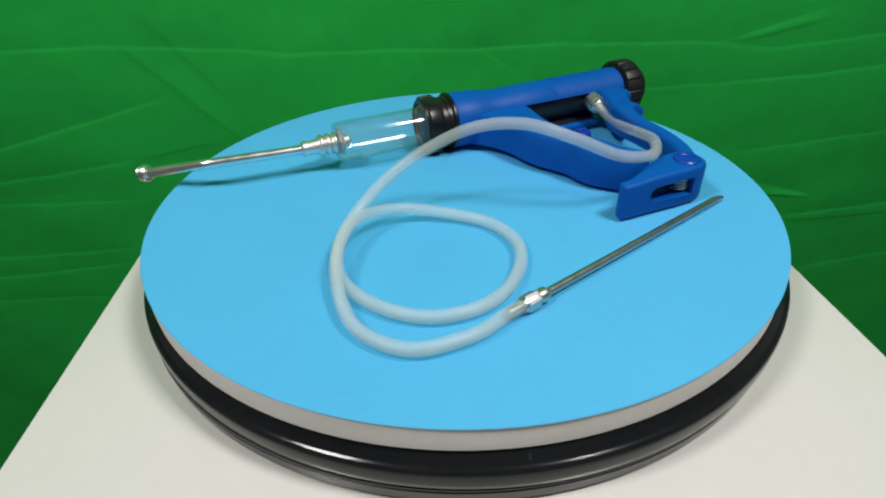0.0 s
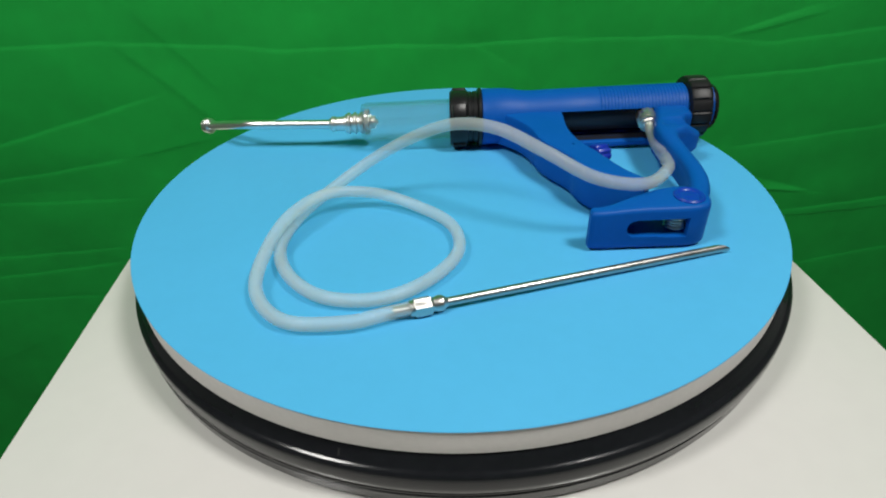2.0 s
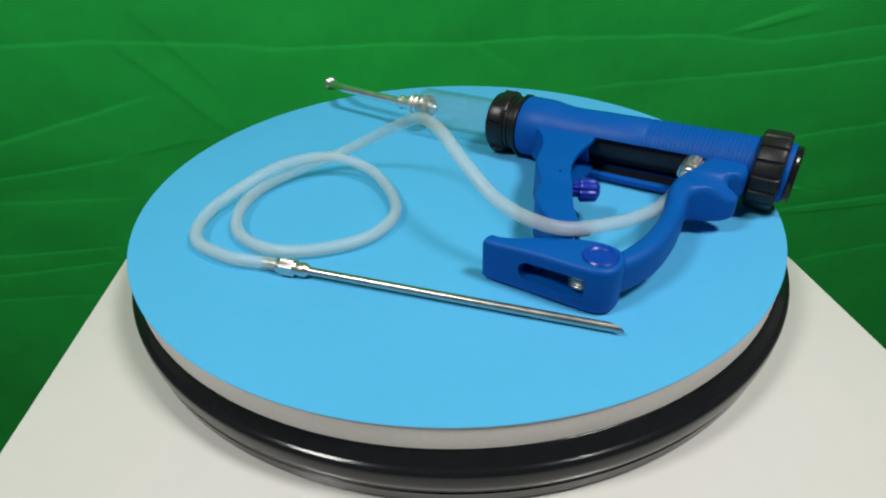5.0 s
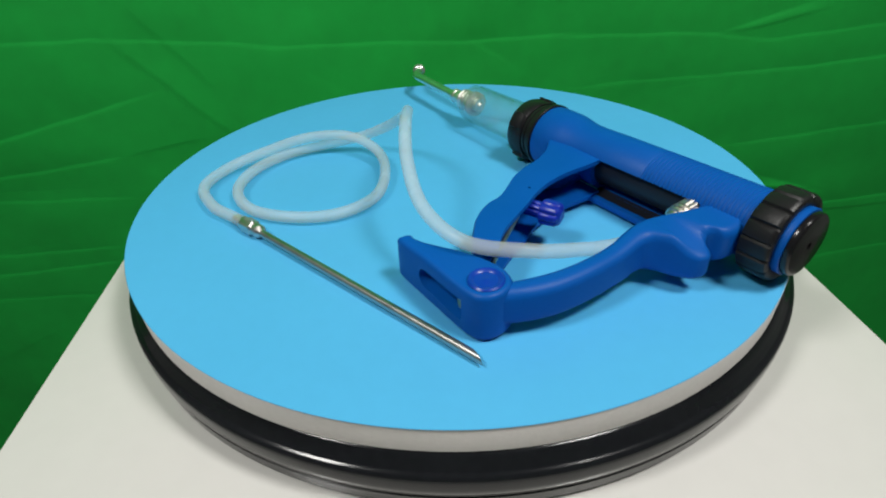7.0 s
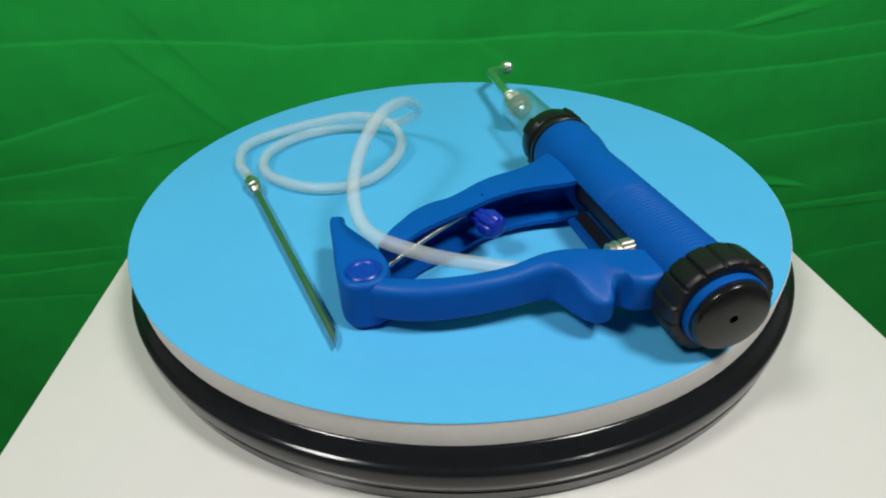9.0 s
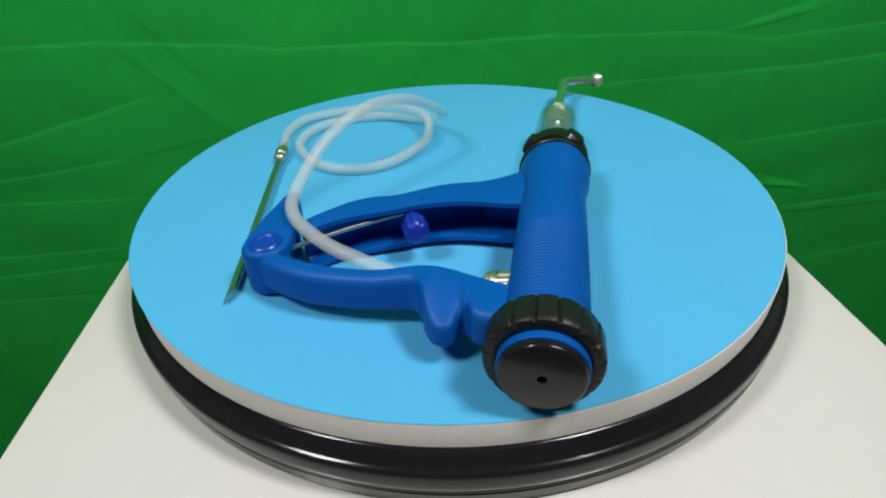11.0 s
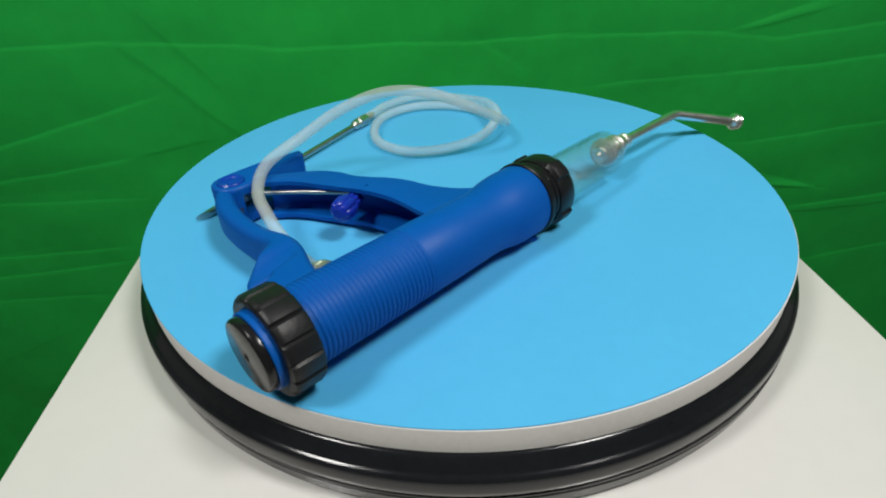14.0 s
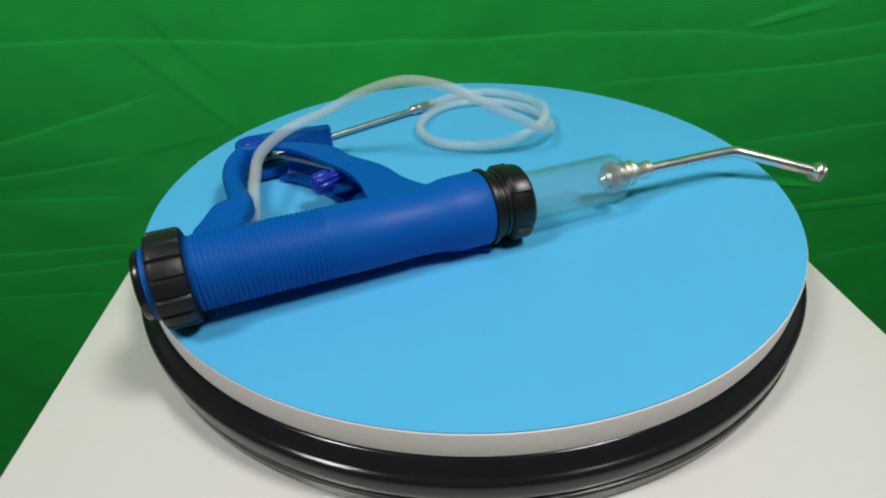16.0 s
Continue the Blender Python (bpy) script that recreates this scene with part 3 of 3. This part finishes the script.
    near, far = [cut.verts.new((x, 141.0, z)) for x, z in hole], [cut.verts.new((x, 167.0, z)) for x, z in hole]
    cut.faces.new(near)
    cut.faces.new(far)
    for k in range(len(hole)):
        cut.faces.new((near[k], near[(k + 1) % len(hole)], far[(k + 1) % len(hole)], far[k]))
    bm = carve(pillow(foot, 5.6, 30.6, 2.2, 2.8, 5), cut, prism([(64, 116), (92, 116), (92, 142), (66, 142)], 12.0, 25.0))
    for v in bm.verts:
        if v.co.z > 20:
            v.co.z -= 1.8 * ease((v.co.x - 85) / 35) * (v.co.z - 20) / 10.6
    f = part("hinge_foot", mm(bm, TILT), BLUE, gun, "blue slotted hinge foot joining both grips", 35)
    part("hinge_pin", mm(lathe([(30.9, 0), (30.9, 1.2), (30.65, 1.8), (30.65, 5.4), (31.6, 6.5), (31.7, 7.6), (31.0, 8.4), (29.5, 8.3), (29.5, 0)], 48, (64.3, 138.0, 0), "z"), TILT), PINBLUE, f, "deep blue dished hinge pin head")
    part("hinge_boss", mm(lathe([(4.6, 0), (4.6, 8.4), (5.2, 9.2), (7.5, 9.2), (7.5, 0)], 40, (64.3, 138.0, 0), "z"), TILT), BLUE, f)
    # torsion spring
    coil = [(70.5 + 5.6 * math.cos(a), 141 + 5.6 * math.sin(a), 15.0 + 1.9 * a / (2 * math.pi)) for a in [k * math.pi / 10 for k in range(0, 70)]]
    sp = part("torsion_spring", mm(tube(coil, 0.95, 10), TILT), STEEL, gun, "steel torsion spring in the hinge")
    part("spring_arm", mm(tube([(70, 135, 21), (80, 122, 22), (92, 104, 23.5), (104, 85, 24.5), (108.5, 77, 24.8)], 1.35, 10), TILT), NEEDLE, sp)
    part("spring_arm", mm(tube([(66, 135, 15.5), (60, 124, 16.5), (55, 112, 17)], 1.35, 10), TILT), NEEDLE, sp)


def hose(gun):
    pts = [(51.2, 28, 22.2), (52.2, 38, 20.2), (54.0, 54, 19.0), (56.0, 70, 20.6), (59.4, 87.0, 24.0), (67.0, 110.0, 28.6), (87.2, 132.6, 31.6), (115.6, 136.6, 38.0), (142.1, 128.6, 50.2), (167.2, 113.9, 58.4),
           (192.0, 97.6, 55.0), (216.9, 85.6, 42.0), (242.2, 82.6, 27.1), (266.7, 92.1, 13.2), (284.7, 114.5, 6.1), (289.4, 143.8, 4.6), (279.0, 171.2, 4.6), (257.4, 190.0, 4.6),
           (228.6, 192.0, 4.6), (204.8, 176.8, 4.6), (190.2, 152.4, 4.6), (193.8, 125.2, 4.6), (213.8, 105.2, 5.9), (240.6, 94.3, 10.0), (268.4, 102.3, 14.8), (285.9, 126.2, 14.4),
           (294.0, 154.6, 9.2), (292.6, 184.1, 5.2), (274.2, 206.8, 4.8), (244.9, 209.5, 4.8), (226, 203.8, 4.7), (214, 200.3, 4.6)]
    h = part("hose", mm(tube(spline(pts, 8), 3.55, 24)), SILICONE, gun, "milky silicone hose lying in a loop")

    def along(profile, eye, to, n=32, wave=None):
        bm = lathe(profile, n, wave=wave)
        m = Matrix.Translation(eye) @ (Vector(to) - Vector(eye)).to_track_quat("X", "Z").to_matrix().to_4x4()
        bmesh.ops.transform(bm, matrix=m, verts=bm.verts)
        return bm

    def hexagon(flat):
        """Six flats where the profile has this radius."""
        def wave(a, r, w):
            return r / math.cos(((w + math.pi / 6) % (math.pi / 3)) - math.pi / 6) * 0.94 if abs(r - flat) < 0.02 else r
        return wave

    def knurled(a, r, w):
        return r + 0.22 * math.cos(12 * w) if abs(r - 6.6) < 0.02 else r
    part("hose_fitting", mm(along([(0, 0), (0, 5.2), (4, 5.4), (4.2, 6.6), (11.5, 6.6), (11.9, 5.8), (12.6, 5.8), (12.9, 6.8), (14.6, 6.8), (15, 5.8), (15.6, 5.8), (16.0, 6.4), (17.4, 6.4), (17.8, 5.2), (18.8, 4.4), (19.2, 3.0), (27, 2.6), (27, 0)], (49.6, 9, 25.6), (51.4, 31, 21.6), 96, knurled)), BRASSY, h, "nickel-plated hose fitting", 30)

    a, b = (223, 202.4, 4.3), (44.3, 153.4, 2.6)
    hub = part("needle_hub", mm(along([(0, 0), (0, 2.6), (8, 2.7), (8.2, 4.0), (10.2, 4.1), (10.6, 4.5), (18.5, 4.5), (19, 4.0), (20, 3.5), (22.5, 4.1), (24.5, 3.9), (26, 2.8), (27, 2.3), (27, 0)], a, b, 48, hexagon(4.5))), NICKEL, h, "plated hexagonal needle hub", 25)
    d = Vector(b) - Vector(a)
    ln = d.length
    ndl = lathe([(26, 0.0), (26, 2.2), (ln, 2.2), (ln, 0)], 28)
    for v in ndl.verts:
        if v.co.x > ln - 1:
            v.co.x += -2.2 * (v.co.y + 2.2)
    m = Matrix.Translation(a) @ d.to_track_quat("X", "Z").to_matrix().to_4x4()
    bmesh.ops.transform(ndl, matrix=m, verts=ndl.verts)
    part("needle", mm(ndl), NEEDLE, hub, "steel needle tube with a slanted end", 30)


def drench_gun():
    m = pose(0.1607, 0.1196, TOP, 0, 0, -162.4)
    gun = thing("drench_gun", m, "blue plastic livestock drench gun lying with its milky hose and needle", "drench gun")
    barrel_part(gun)
    rear_cap(gun)
    front_rings(gun)
    glass_cylinder(gun)
    nozzle(gun)
    grips(gun)
    hose(gun)
    moving.append((gun, m))


# ---- movement: the turntable turns clockwise as seen from above ----
TURN = [
    (0.0, -0.00), (0.5, -5.61), (1.0, -11.17), (1.5, -16.69), (2.0, -22.18), (2.5, -27.67),
    (3.0, -33.21), (3.5, -38.79), (4.0, -44.41), (4.5, -50.09), (5.0, -55.78), (5.5, -61.47),
    (6.0, -67.15), (6.5, -72.84), (7.0, -78.47), (7.5, -84.01), (8.0, -89.49), (8.5, -94.94),
    (9.0, -100.53), (9.5, -106.29), (10.0, -112.06), (10.5, -117.82), (11.0, -123.58), (11.5, -129.34),
    (12.0, -135.05), (12.5, -140.71), (13.0, -146.28), (13.5, -151.84), (14.0, -157.35), (14.5, -162.82),
    (15.0, -168.47), (15.5, -174.07), (16.0, -179.55),
]


def motions():
    for ob, m in moving:
        walk(ob, [(t, pose(0, 0, 0, 0, 0, a) @ m) for t, a in TURN])


moving = []
room()
backdrop()
plinth()
turntable()
drench_gun()
motions()
